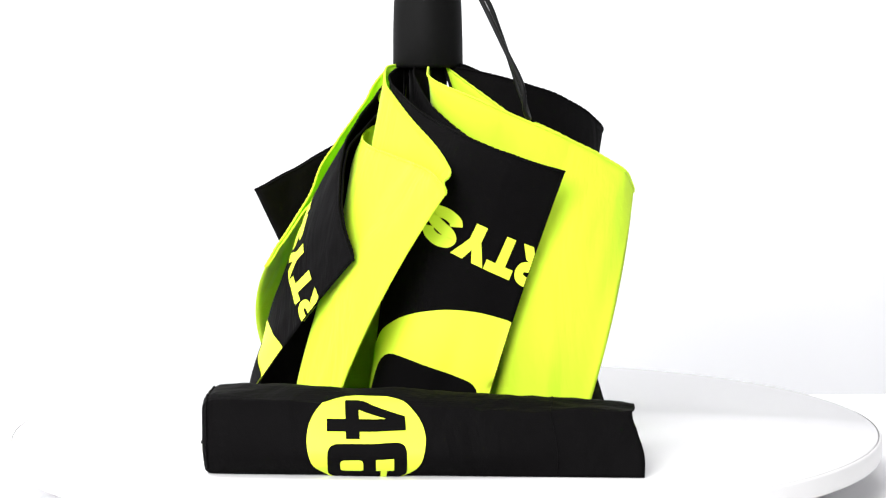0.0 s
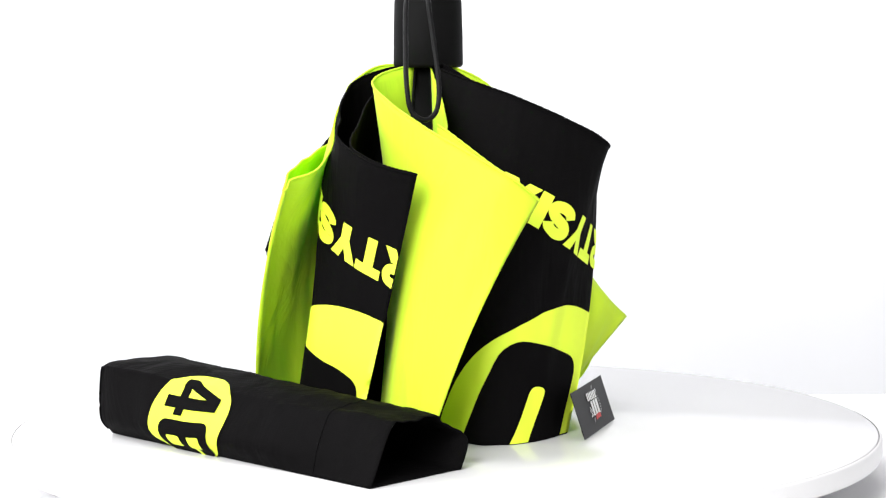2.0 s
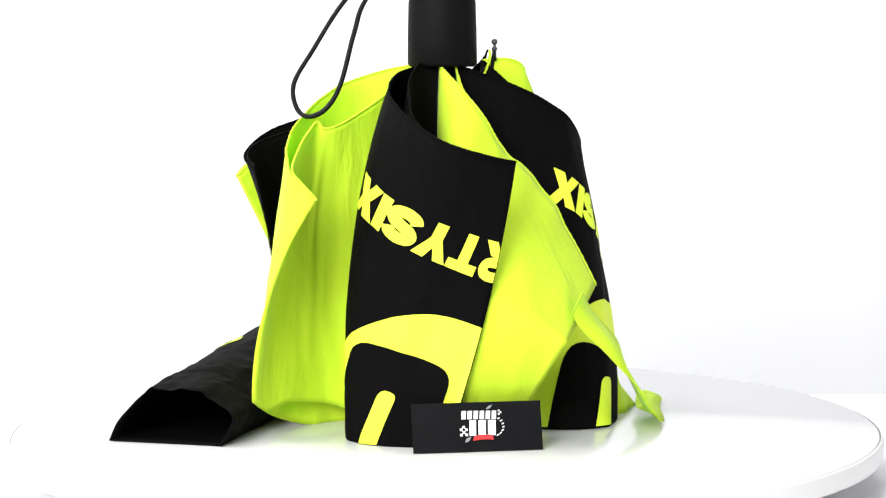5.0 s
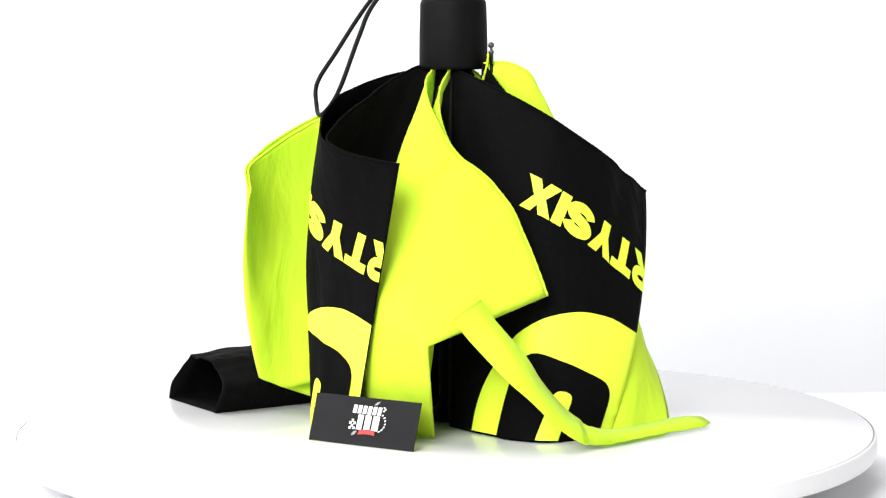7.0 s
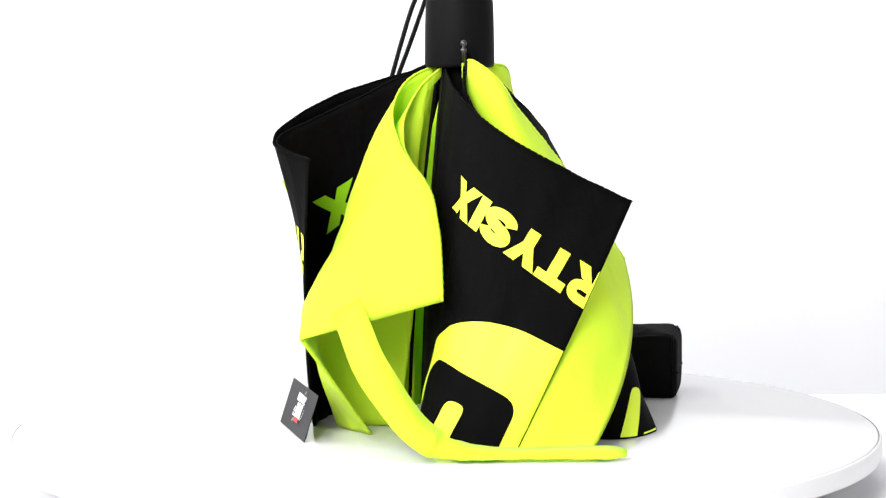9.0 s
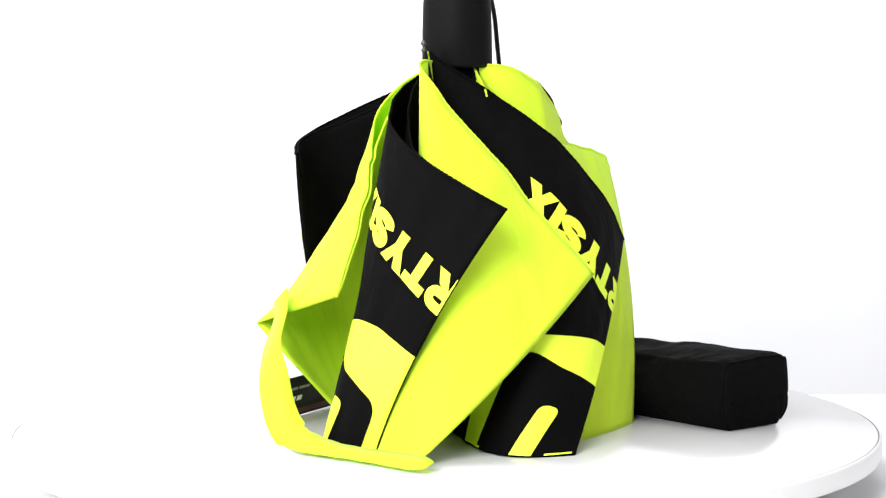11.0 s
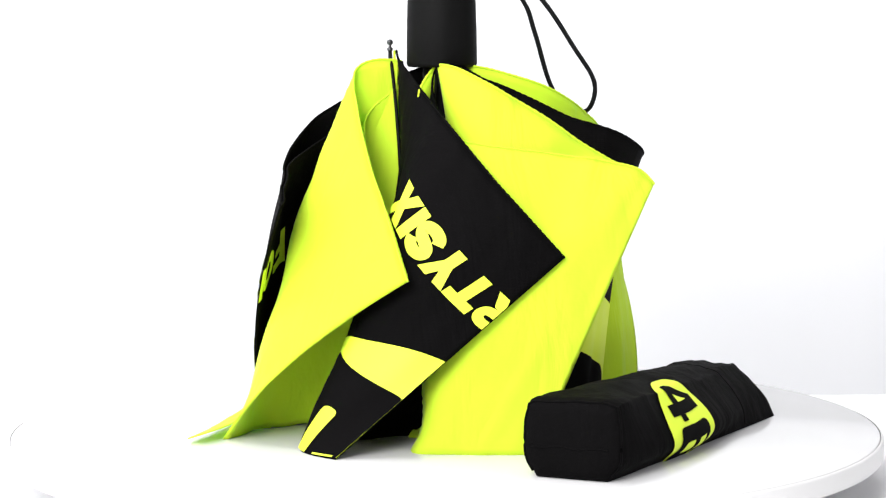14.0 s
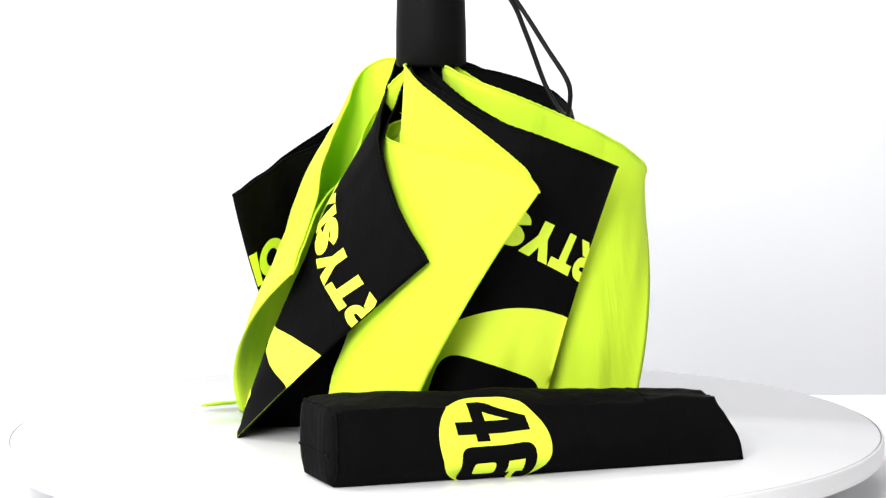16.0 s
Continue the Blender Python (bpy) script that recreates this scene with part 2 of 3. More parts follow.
    def height(self, s):
        """Length of the upright line at s, from the table to the hem."""
        return float(np.interp(s * self.ns, range(self.ns + 1), self.H))

    def slant(self, s):
        """Cosine between the hem, away from the crease, and the upright line at s."""
        i = int(min(max(s, 0.2), 0.8) * self.ns)
        t, d = self.P[-1, i - 9] - self.P[-1, i + 9], self.P[-9, i] - self.P[-1, i]
        return float(t @ d / np.linalg.norm(t) / np.linalg.norm(d))

    def across(self, v):
        return float(np.interp(v * self.nv, range(self.nv + 1), self.L))


def lay(sheet, bm, name, mat, parent, off, from_hem, label=""):
    """Lays a flat shape on a sheet: x is the way from the crease, y that below the hem or above the table."""
    dice(bm, 0.004)
    for vert in bm.verts:
        a, h = vert.co.x, vert.co.y
        s = 1 - a / sheet.across(0.6)
        for _ in range(3):
            v = 1 - h / sheet.height(s) if from_hem else h / sheet.height(s)
            s = 1 - a / max(sheet.across(v), 0.03)
        vert.co = sheet.at(s, v, off)
    bmesh.ops.recalc_face_normals(bm, faces=bm.faces[:])
    return part(name, bm, mat, parent, label)


def panel(colour, outer, inside):
    """One canopy panel, folded in two along its crease."""
    bm = bmesh.new()
    grid = []
    for j in range(outer.nv + 1):
        row = [bm.verts.new(outer.P[j, i]) for i in range(outer.ns + 1)]
        row += [bm.verts.new(inside.P[j, i]) for i in range(inside.ns - 1, -1, -1)]
        grid.append(row)
    for a, b in zip(grid, grid[1:]):
        for i in range(len(a) - 1):
            bm.faces.new((a[i], a[i + 1], b[i + 1], b[i]))
    bmesh.ops.recalc_face_normals(bm, faces=bm.faces[:])
    name = "black_panel" if colour is BLACK else "yellow_panel"
    ob = part(name, bm, colour, umbrella, "black canopy panel with neon yellow print" if colour is BLACK else "plain neon yellow canopy panel")
    thick = ob.modifiers.new("cloth", "SOLIDIFY")
    thick.thickness, thick.offset = 0.0003, 0
    # rolled hem along the free edge
    top = [Vector(outer.P[-1, i]) for i in range(0, outer.ns + 1, 2)] + [Vector(inside.P[-1, i]) for i in range(inside.ns - 2, -1, -2)]
    line = spline(top, 288)
    part("hem", tube(bmesh.new(), line, [0.00075 if i % 3 else 0.00052 for i in range(289)], 6), colour, ob)
    return ob


def printed(points, shift):
    """A flat print, moved along the cloth and cut off at the crease."""
    bm = outline_shape([(x + shift if x > 0.001 or shift > 0 and x > 0.0005 else x, y) for x, y in points])
    cut(bm, 0, 0.0004, False)
    cut(bm, 1, 0.0008, False)
    return bm


def band(path, width, closed=False):
    """A flat band of even width along a path of (x, y)."""
    P = [Vector(p) for p in spline([(x, y, 0) for x, y in path], 6 * len(path))]
    bm = bmesh.new()
    rows = []
    for k, p in enumerate(P):
        d = P[min(k + 1, len(P) - 1)] - P[max(k - 1, 0)]
        if closed and k in (0, len(P) - 1):
            d = P[1] - P[-2]
        n = Vector((-d.y, d.x, 0)).normalized() * width / 2
        rows.append((bm.verts.new(p + n), bm.verts.new(p - n)))
    for a, b in zip(rows, rows[1:]):
        bm.faces.new((a[0], a[1], b[1], b[0]))
    return bm


# heavy square-cut letters, one unit high: width to the next letter, plain pieces, then bands
LETTERS = {
    "F": (0.78, [[(0, 0), (0.31, 0), (0.31, 0.36), (0.66, 0.36), (0.66, 0.6), (0.31, 0.6), (0.31, 0.75), (0.74, 0.75), (0.74, 1), (0, 1)]], []),
    "O": (0.99, [], [([(0.49 + 0.35 * math.cos(k * math.pi / 8), 0.5 + 0.375 * math.sin(k * math.pi / 8)) for k in range(17)], 0.27)]),
    "R": (0.88, [[(0, 0), (0.30, 0), (0.30, 1), (0, 1)], [(0.302, 0.39), (0.54, 0), (0.88, 0), (0.62, 0.36), (0.50, 0.385)]], [([(0.302, 0.875), (0.50, 0.875), (0.65, 0.82), (0.70, 0.695), (0.65, 0.57), (0.50, 0.515), (0.302, 0.515)], 0.25)]),
    "T": (0.84, [[(0.27, 0), (0.57, 0), (0.57, 0.74), (0.83, 0.74), (0.83, 1), (0.01, 1), (0.01, 0.74), (0.27, 0.74)]], []),
    "Y": (0.90, [[(0.31, 0), (0.61, 0), (0.61, 0.42), (0.91, 1), (0.59, 1), (0.46, 0.68), (0.33, 1), (0.01, 1), (0.31, 0.42)]], []),
    "S": (0.87, [], [([(0.745, 0.67), (0.67, 0.80), (0.45, 0.865), (0.23, 0.81), (0.15, 0.69), (0.24, 0.575), (0.45, 0.51), (0.66, 0.44), (0.74, 0.31), (0.66, 0.19), (0.44, 0.135), (0.20, 0.20), (0.125, 0.33)], 0.31)]),
    "I": (0.33, [[(0.01, 0), (0.31, 0), (0.31, 1), (0.01, 1)]], []),
    "X": (0.90, [[(0, 0), (0.33, 0), (0.46, 0.28), (0.60, 0), (0.95, 0), (0.62, 0.52), (0.90, 1), (0.57, 1), (0.45, 0.75), (0.33, 1), (0, 1), (0.29, 0.51)]], []),
}
LETTER = 0.0215


def word_pieces(words, x0, y0):
    """Flat pieces of the words, upside down: x away from the crease, y below the hem."""
    out = []
    for ch in words:
        step, plain, bands = LETTERS[ch]
        bms = [outline_shape(p) for p in plain] + [band(p, w, ch == "O") for p, w in bands]
        for bm in bms:
            bm.transform(Matrix.Translation((x0, y0, 0)) @ Matrix.Scale(LETTER, 4))
        out.append((ch, bms))
        x0 += step * LETTER
    return out


def joined(bms, slant):
    """One mesh of the pieces, leant so that it stands square to the hem, which runs aslant."""
    bm = bms[0]
    for other in bms[1:]:
        me = bpy.data.meshes.new("piece")
        other.to_mesh(me)
        other.free()
        bm.from_mesh(me)
        bpy.data.meshes.remove(me)
    q = math.sqrt(1 - slant * slant)
    for v in bm.verts:
        v.co.x, v.co.y = v.co.x - slant * v.co.y / q, v.co.y / q
    return bm


def decorate(ob, outer, inside, seen_inside, drop, shift, low, sink, lift):
    """Word and number print of a black panel, broken over the crease."""
    x0 = -0.0500 + shift
    slant = outer.slant(0.75)
    for side in (1, -1):
        for ch, bms in word_pieces("FORTYSIX", x0, drop - LETTER / 2):
            if side == -1 and not seen_inside:
                if ch == "X":
                    # the print shows through, dimmed, on the back of the cloth
                    bm = joined(bms, slant)
                    bm.transform(Matrix.Translation((-0.011, 0, 0)))
                    lay(inside, bm, "show_through", PRINT_BACK, ob, -0.0006, True, "dim print showing through the cloth")
                continue
            bm = joined(bms, slant)
            cut(bm, 0, 0.0004 * side, side == -1)
            if not bm.faces:
                bm.free()
                continue
            for v in bm.verts:
                v.co.x *= side
            lay(outer if side == 1 else inside, bm, "letter", PRINT, ob, 0.0006 * side, True, "neon yellow upside-down letter")
    arc = [(p.x, p.y) for p in spline([(0.0004, 0.0705, 0), (0.027, 0.0745, 0), (0.050, 0.072, 0), (0.073, 0.061, 0), (0.088, 0.043, 0), (0.096, 0.022, 0), (0.100, 0.001, 0)], 30)] + [(0.0004, 0.001)]
    lay(outer, printed([(x, y + lift if y > 0.002 else y) for x, y in arc], low), "number_field", PRINT, ob, 0.0005, False, "neon yellow rounded field")
    num = rounded([(0.012, -0.03), (0.009, 0.044), (0.030, 0.050), (0.070, 0.0595), (0.084, -0.03)], 0.014, 6)
    lay(outer, printed([(x, y - sink) for x, y in num], low), "number", INK, ob, 0.0009, False, "black rounded numeral")
    slot = rounded([(0.0445, -0.03), (0.0355, 0.0295), (0.0465, 0.0310), (0.0560, -0.03)], 0.0048, 5)
    lay(outer, printed([(x, y - 0.4 * sink) for x, y in slot], low), "number_slot", PRINT, ob, 0.0013, False, "neon yellow slot in the numeral")


def rib_line(az, z=0.206, r=0.012, dx=0.0, dy=0.0, low=0.03, middle=0.024):
    a = radians(az)
    d = Vector((math.cos(a), math.sin(a), 0))
    top = AX + d * r + Vector((dx, dy, z))
    return (AX + d * low + Vector((0, 0, 0.001)), AX + d * middle + Vector((0, 0, z * 0.5)), top, 0.5, 0)


def bent(bottom, middle, top, at=0.45, sharp=0.0):
    return (polar(*bottom), polar(*middle), polar(*top), at, sharp)


RIBS = {"A": rib_line(-130, dx=-0.006, dy=0.006), "YA": rib_line(-85), "B": rib_line(-42, low=0.054, middle=0.047), "YB": rib_line(5), "C": rib_line(52), "YC": rib_line(97, 0.208, 0.012, -0.005, 0.010),
        "D": rib_line(135, 0.214, 0.02, 0.0066, 0.0145), "YD": rib_line(190)}
FOLDS = {
    # elbow, through which the cloth passes half-way, then crease: bottom, middle and top as (azimuth, radius, height); then slack and hem height of the inner layer
    "A": (bent((-119, 0.090, 0), (-107, 0.085, 0.085), (-94.3, 0.0875, 0.1779)), bent((-81, 0.089, 0), (-68.5, 0.0935, 0.0665), (-55.2, 0.111, 0.1505)), 0.9, 0.186),
    "YA": (bent((-75, 0.079, 0), (-64, 0.0845, 0.08), (-58, 0.0834, 0.1765)), bent((-50, 0.117, 0.021), (-40, 0.1187, 0.0744), (-21.3, 0.112, 0.136)), 1.0, 0.190),
    "B": (bent((-24, 0.075, 0), (-19, 0.078, 0.085), (3, 0.0855, 0.1767)), bent((16, 0.076, 0), (30, 0.0836, 0.0676), (42, 0.087, 0.155)), 0.9, 0.186),
    "YB": (bent((14, 0.060, 0), (19, 0.070, 0.08), (50.4, 0.0293, 0.1888)), bent((52, 0.056, 0), (53.2, 0.108, 0.059), (99, 0.0864, 0.081), 0.5, 1.0), 0.6, 0.165),
    "C": (bent((94, 0.085, 0), (107, 0.080, 0.085), (120, 0.075, 0.174)), bent((121, 0.1034, 0), (135.4, 0.1125, 0.0582), (158, 0.120, 0.1324)), 0.8, 0.166),
    "YC": (bent((114, 0.092, 0), (132, 0.093, 0.09), (137.8, 0.0538, 0.1934)), bent((135, 0.1316, 0), (160, 0.117, 0.048), (194, 0.104, 0.0936), 0.5), 0.92, 0.162),
    "D": (bent((158, 0.104, 0), (176, 0.095, 0.075), (217.4, 0.0712, 0.1586)), bent((176.5, 0.1224, 0), (202.9, 0.1002, 0.0473), (242.1, 0.1055, 0.104)), 0.8, 0.168),
    "YD": (bent((184, 0.091, 0), (215, 0.082, 0.08), (227, 0.0590, 0.1681)), bent((231.2, 0.108, 0), (247.3, 0.114, 0.0644), (269.7, 0.1262, 0.1412)), 0.75, 0.186),
}
# fullness of each panel, and the way its hem swings out and back between rib and crease
FULL = {"A": 1.0, "YA": 1.02, "B": 1.0, "YB": 2.2, "C": 1.6, "YC": 2.05, "D": 1.6, "YD": 1.16}
BOW = {"A": (-0.0080, 0.0064, 0.0025), "YA": (-0.0152, -0.0046, 0.0024), "B": (-0.0019, -0.0077, 0.0017), "YB": (0.0037, 0.0055, -0.0124), "C": (0, 0, 0),
       "YC": (0, 0, 0), "D": (0, 0, 0), "YD": (-0.0104, 0.0167, -0.0036)}
# the same for inner layers whose hem is seen: middle of the hem, fullness, swing
INNER_HEM = {"YA": ((-48.5, 0.0784, 0.1729), 1.88, (0.0218, -0.0094, -0.0183)), "YD": ((-110.2, 0.0580, 0.1851), 1.14, (-0.0112, 0.0056, 0.0072)),
             "D": ((214, 0.0520, 0.1500), 1.0, (0, 0, 0)), "A": ((-89, 0.0691, 0.1758), 1.16, (-0.0070, 0.0176, 0.0097)), "B": ((3, 0.0691, 0.1758), 1.16, (-0.0173, -0.0076, 0.0097))}
# how the print sits on each black panel: word below the hem, word and number along the cloth from the crease
PRINT_AT = {"A": (0.053, 0.002, -0.003, 0.006, 0.004), "B": (0.053, -0.005, 0.0, 0.0, 0.0), "C": (0.052, 0.003, 0.001, 0.014, -0.006), "D": (0.047, -0.004, -0.014, -0.003, 0.005)}
INNER = {k: (0.96, 0.96, 0.96) if k in ("A", "B", "YA") else (0.9, 0.9, 0.9) for k in FOLDS}
INNER.update(A=(0.94, 0.90, 0.95), YA=(0.80, 0.84, 0.96), B=(0.96, 0.95, 0.95), YD=(0.9, 0.9, 0.86))
ORDER = list(FOLDS)
sheets = {}
for k, key in enumerate(ORDER):
    elbow, crease, slack, inner_hem = FOLDS[key]
    nxt = RIBS[ORDER[(k + 1) % 8]]
    inner = []
    for i in range(3):
        mid, off = nxt[i].lerp(crease[i], 0.5), elbow[i] * INNER[key][i]
        flat = mid.lerp(off, slack)
        inner.append(Vector((flat.x, flat.y, inner_hem if i == 2 else mid.z)))
    middle, fullness, swing = INNER_HEM.get(key, (None, 1.0, (0, 0, 0)))
    if middle:
        inner[2] = polar(*middle)
    inner = (*inner, 0.5, 0)
    outer = Sheet(RIBS[key], elbow, crease, FULL[key], k + 1, BOW[key])
    inside = Sheet(nxt, inner, crease, fullness, k + 1.5, swing)
    inside.tuck(outer, {"YD": 0.035, "YB": 0.2, "D": 0.16}.get(key, 0.085))
    sheets[key] = (outer, inside)

# each panel lies over the next one
for key, after in zip(ORDER, ORDER[1:] + ORDER[:1]):
    sheets[key][1].behind(sheets[key][0])
    sheets[after][0].behind(sheets[key][1])

for key in ORDER:
    outer, inside = sheets[key]
    ob = panel(YELLOW if key[0] == "Y" else BLACK, outer, inside)
    if key[0] != "Y":
        decorate(ob, outer, inside, key in "CD", *PRINT_AT[key])
    if key == "D":
        for lo, hi in ((0.003, 0.019), (0.060, 0.067)):
            lay(outer, outline_shape([(lo, 0.0009), (hi, 0.0009), (hi, 0.0021), (lo, 0.0021)]), "number_foot", PRINT, ob, 0.0013, False, "neon yellow edge of the numeral")

for rib in RIBS.values():
    line = [line3(rib, v / 12) * 1.0 + Vector((0, 0, 0.003 * (1 - v / 12))) for v in range(13)]
    part("rib", tube(bmesh.new(), line, 0.0011, 6), BLACK_STEEL, umbrella)

# handle: a soft cylinder with rounded rims
HR = 0.0198
prof = [(0, 0.2045), (HR - 0.002, 0.2045), (HR - 0.0006, 0.2051), (HR, 0.2065), (HR * 0.99, 0.225), (HR * 0.965, 0.2415), (HR * 0.94, 0.2437), (HR * 0.87, 0.2452), (HR * 0.75, 0.2458), (0, 0.2462)]
part("handle", lathe(bmesh.new(), prof, AX.x, AX.y, 64), RUBBER, umbrella, "short black soft-touch cylindrical handle")
part("shaft", lathe(bmesh.new(), [(0, 0.002), (0.0055, 0.002), (0.0055, 0.206), (0, 0.206)], AX.x, AX.y, 20), BLACK_STEEL, umbrella, "black-painted steel shaft inside the canopy")
part("runner", lathe(bmesh.new(), [(0.0056, 0.012), (0.0095, 0.012), (0.0100, 0.1), (0.0108, 0.2046), (0.0056, 0.2046)], AX.x, AX.y, 24), RUBBER, umbrella, "black runner tube round the shaft")
part("crown_cap", lathe(bmesh.new(), [(0, 0.0005), (0.013, 0.0005), (0.015, 0.003), (0.009, 0.012), (0, 0.012)], AX.x, AX.y, 32), RUBBER, umbrella)
cord = spline([AX + Vector((0.001, 0, 0.2455)), AX + Vector((0.002, -0.001, 0.262)), AX + Vector((0.014, -0.022, 0.272)), (0.0197, -0.0511, 0.2430), (0.0330, -0.0665, 0.2145), (0.0415, -0.0750, 0.196),
               (0.0430, -0.0730, 0.1825), (0.0455, -0.0650, 0.1778), (0.0445, -0.0550, 0.1825), (0.0400, -0.0480, 0.196), (0.0310, -0.0430, 0.2235), (0.0233, -0.0379, 0.2430), AX + Vector((0.016, -0.016, 0.268)),
               AX + Vector((0.003, 0.001, 0.260)), AX + Vector((0.001, 0.0005, 0.2455))], 110)
part("wrist_cord", tube(bmesh.new(), cord, 0.0014, 8), CORD, umbrella, "thin black elastic wrist loop")
tip = lathe(bmesh.new(), [(0, 0.2075), (0.0011, 0.2075), (0.0011, 0.2135), (0.0017, 0.214), (0.0017, 0.2152), (0.0009, 0.2156), (0.0008, 0.2168), (0.0016, 0.2174), (0.0019, 0.2185), (0.0014, 0.2198), (0, 0.2202)], -0.0159, 0.0258, 16)
part("rib_tip", tip, STEEL, umbrella, "small steel ball at a rib's end")

# closing strap: leaves the yellow panel, drops to the disc and trails over it
sp = [Vector(p) for p in ((0.0395, 0.0862, 0.0775), (0.0337, 0.0905, 0.0670), (0.0235, 0.1035, 0.0500), (0.0115, 0.1100, 0.0340), (-0.0020, 0.1150, 0.0185), (-0.0150, 0.1170, 0.0095), (-0.0275, 0.1155, 0.0062),
                          (-0.0430, 0.1115, 0.0045), (-0.0620, 0.1065, 0.0040), (-0.0880, 0.1015, 0.0042), (-0.1140, 0.0990, 0.0044))]
pts = spline(sp, 50)
ways = spline([(-0.92, 0.17, 0.35), (-0.92, 0.17, 0.35), (-0.95, 0.05, 0.3), (-0.8, -0.45, 0.3), (-0.7, -0.6, 0.35), (-0.5, -0.65, 0.42), (-0.25, -0.75, 0.35), (0.1, -0.85, 0.25), (0.2, -0.85, 0.2), (0.2, -0.85, 0.25), (0.2, -0.85, 0.28)], 50)
sides = [Vector(w) for w in ways]
wide = [0.0190 if i < 26 else 0.0150 + 0.0006 * math.sin(i * 1.7) for i in range(51)]
wide[-3:] = [0.0150, 0.0125, 0.0075]
part("closing_strap", ribbon(bmesh.new(), pts, sides, wide), YELLOW, umbrella, "neon yellow fabric closing strap")

# ---- umbrella cover ----
cover = thing("umbrella_cover", "black fabric umbrella sleeve with a yellow round number badge, lying open-ended", "umbrella cover")


def cover_ring(f):
    """Section of the sleeve at f from the sewn end (0) to the open end (1): points round the girth from the low front edge, upwards."""
    x = -0.1225 + 0.2215 * f
    y0, y1 = -0.1535, -0.1000
    puff = 0.0085 * math.sin(math.pi * min(1, f * 1.2)) if f < 0.833 else 0.0
    sewn = [(y0 + 0.007, 0.0004), (y0 - 0.0008, 0.012), (y0 + 0.0003, 0.0365), (y0 + 0.0035, 0.0408), (-0.130, 0.0428), (y1 - 0.006, 0.0408), (y1 - 0.001, 0.0355), (y1 + 0.0005, 0.013), (y1 - 0.006, 0.0004)]
    mouth = [(-0.1655, 0.0004), (-0.1590, 0.013), (-0.1490, 0.0245), (-0.1410, 0.0300), (-0.1270, 0.0320), (-0.1130, 0.0298), (-0.1030, 0.0237), (-0.0915, 0.0160), (-0.0985, 0.0004)]
    raw = [(a[0] + (b[0] - a[0]) * f, a[1] + (b[1] - a[1]) * f) for a, b in zip(sewn, mouth)]
    raw[1] = (raw[1][0] - puff, raw[1][1])
    raw[7] = (raw[7][0] + puff * 0.6, raw[7][1])
    raw[4] = (raw[4][0], raw[4][1] + puff * 0.3)
    if f < 0.08:
        k = 0.94 + 0.06 * math.sqrt(1 - (1 - f / 0.08) ** 2)
        c = (raw[0][0] + raw[-1][0]) / 2
        raw = [(c + (y - c) * k, z * (k if z > 0.01 else 1)) for y, z in raw]
    return x, raw


CN = 60
cover_rows = []
for i in range(81):
    f = i / 80
    x, raw = cover_ring(f)
    pts = spline([(y, z, 0) for y, z in raw], CN)
    low = spline([(raw[-1][0], raw[-1][1], 0), ((raw[0][0] + raw[-1][0]) / 2, 0.0003, 0), (raw[0][0], raw[0][1], 0)], 12)[1:-1]
    row = []
    for q, p in enumerate(pts + low):
        g = 0.0016 * noise.noise(Vector((x * 30, q * 0.16, 2.0))) + 0.0009 * noise.noise(Vector((x * 90, q * 0.3, 5.0)))
        g += 0.0020 * f ** 4 * noise.noise(Vector((x * 18, q * 0.22, 9.0)))
        g *= math.sin(math.pi * q / CN) ** 0.7 if q < CN else 0
        lift = max((p.y + g) * (1 - 0.02 * max(0, (f - 0.85) / 0.15) ** 1.5), 0.0003)
        lean = -0.003 * max(0, (f - 0.7) / 0.3) * min(1, p.y / 0.03)
        row.append(Vector((x + lean + (0.0015 * math.sin(q * 0.25) * f if q <= CN else 0), p.x + g * 0.5, lift)))
    cover_rows.append(row)


def build_cover():
    bm = bmesh.new()
    grid = [[bm.verts.new(p) for p in row] for row in cover_rows]
    n = len(grid[0])
    for a, b in zip(grid, grid[1:]):
        for k in range(n):
            bm.faces.new((a[k], a[(k + 1) % n], b[(k + 1) % n], b[k]))
    # the wall goes back inside, so that the mouth has an edge
    last = grid[-1]
    for back, shrink in ((0, 0.97), (4, 0.95), (14, 0.93), (34, 0.9)):
        row = cover_rows[80 - back]
        c = sum((p for p in row), Vector()) / n
        ring = [bm.verts.new(Vector((p.x, c.y + (p.y - c.y) * shrink, max(c.z + (p.z - c.z) * shrink, 0.0009)))) for p in row]
        for k in range(n):
            bm.faces.new((last[k], last[(k + 1) % n], ring[(k + 1) % n], ring[k]))
        last = ring
    bm.faces.new(last)
    # sewn end, a little rounded
    first = grid[0]
    c = sum((p for p in cover_rows[0]), Vector()) / n
    for inset, out in ((0.93, 0.0022), (0.75, 0.0032), (0.4, 0.0035)):
        ring = [bm.verts.new(Vector((p.x - out, c.y + (p.y - c.y) * inset, max(0.0004, c.z + (p.z - c.z) * inset)))) for p in cover_rows[0]]
        for k in range(n):
            bm.faces.new((first[k], ring[k], ring[(k + 1) % n], first[(k + 1) % n]))
        first = ring
    bm.faces.new(first)
    bmesh.ops.recalc_face_normals(bm, faces=bm.faces[:])
    return part("sleeve", bm, BLACK, cover, "black woven sleeve")


sleeve = build_cover()


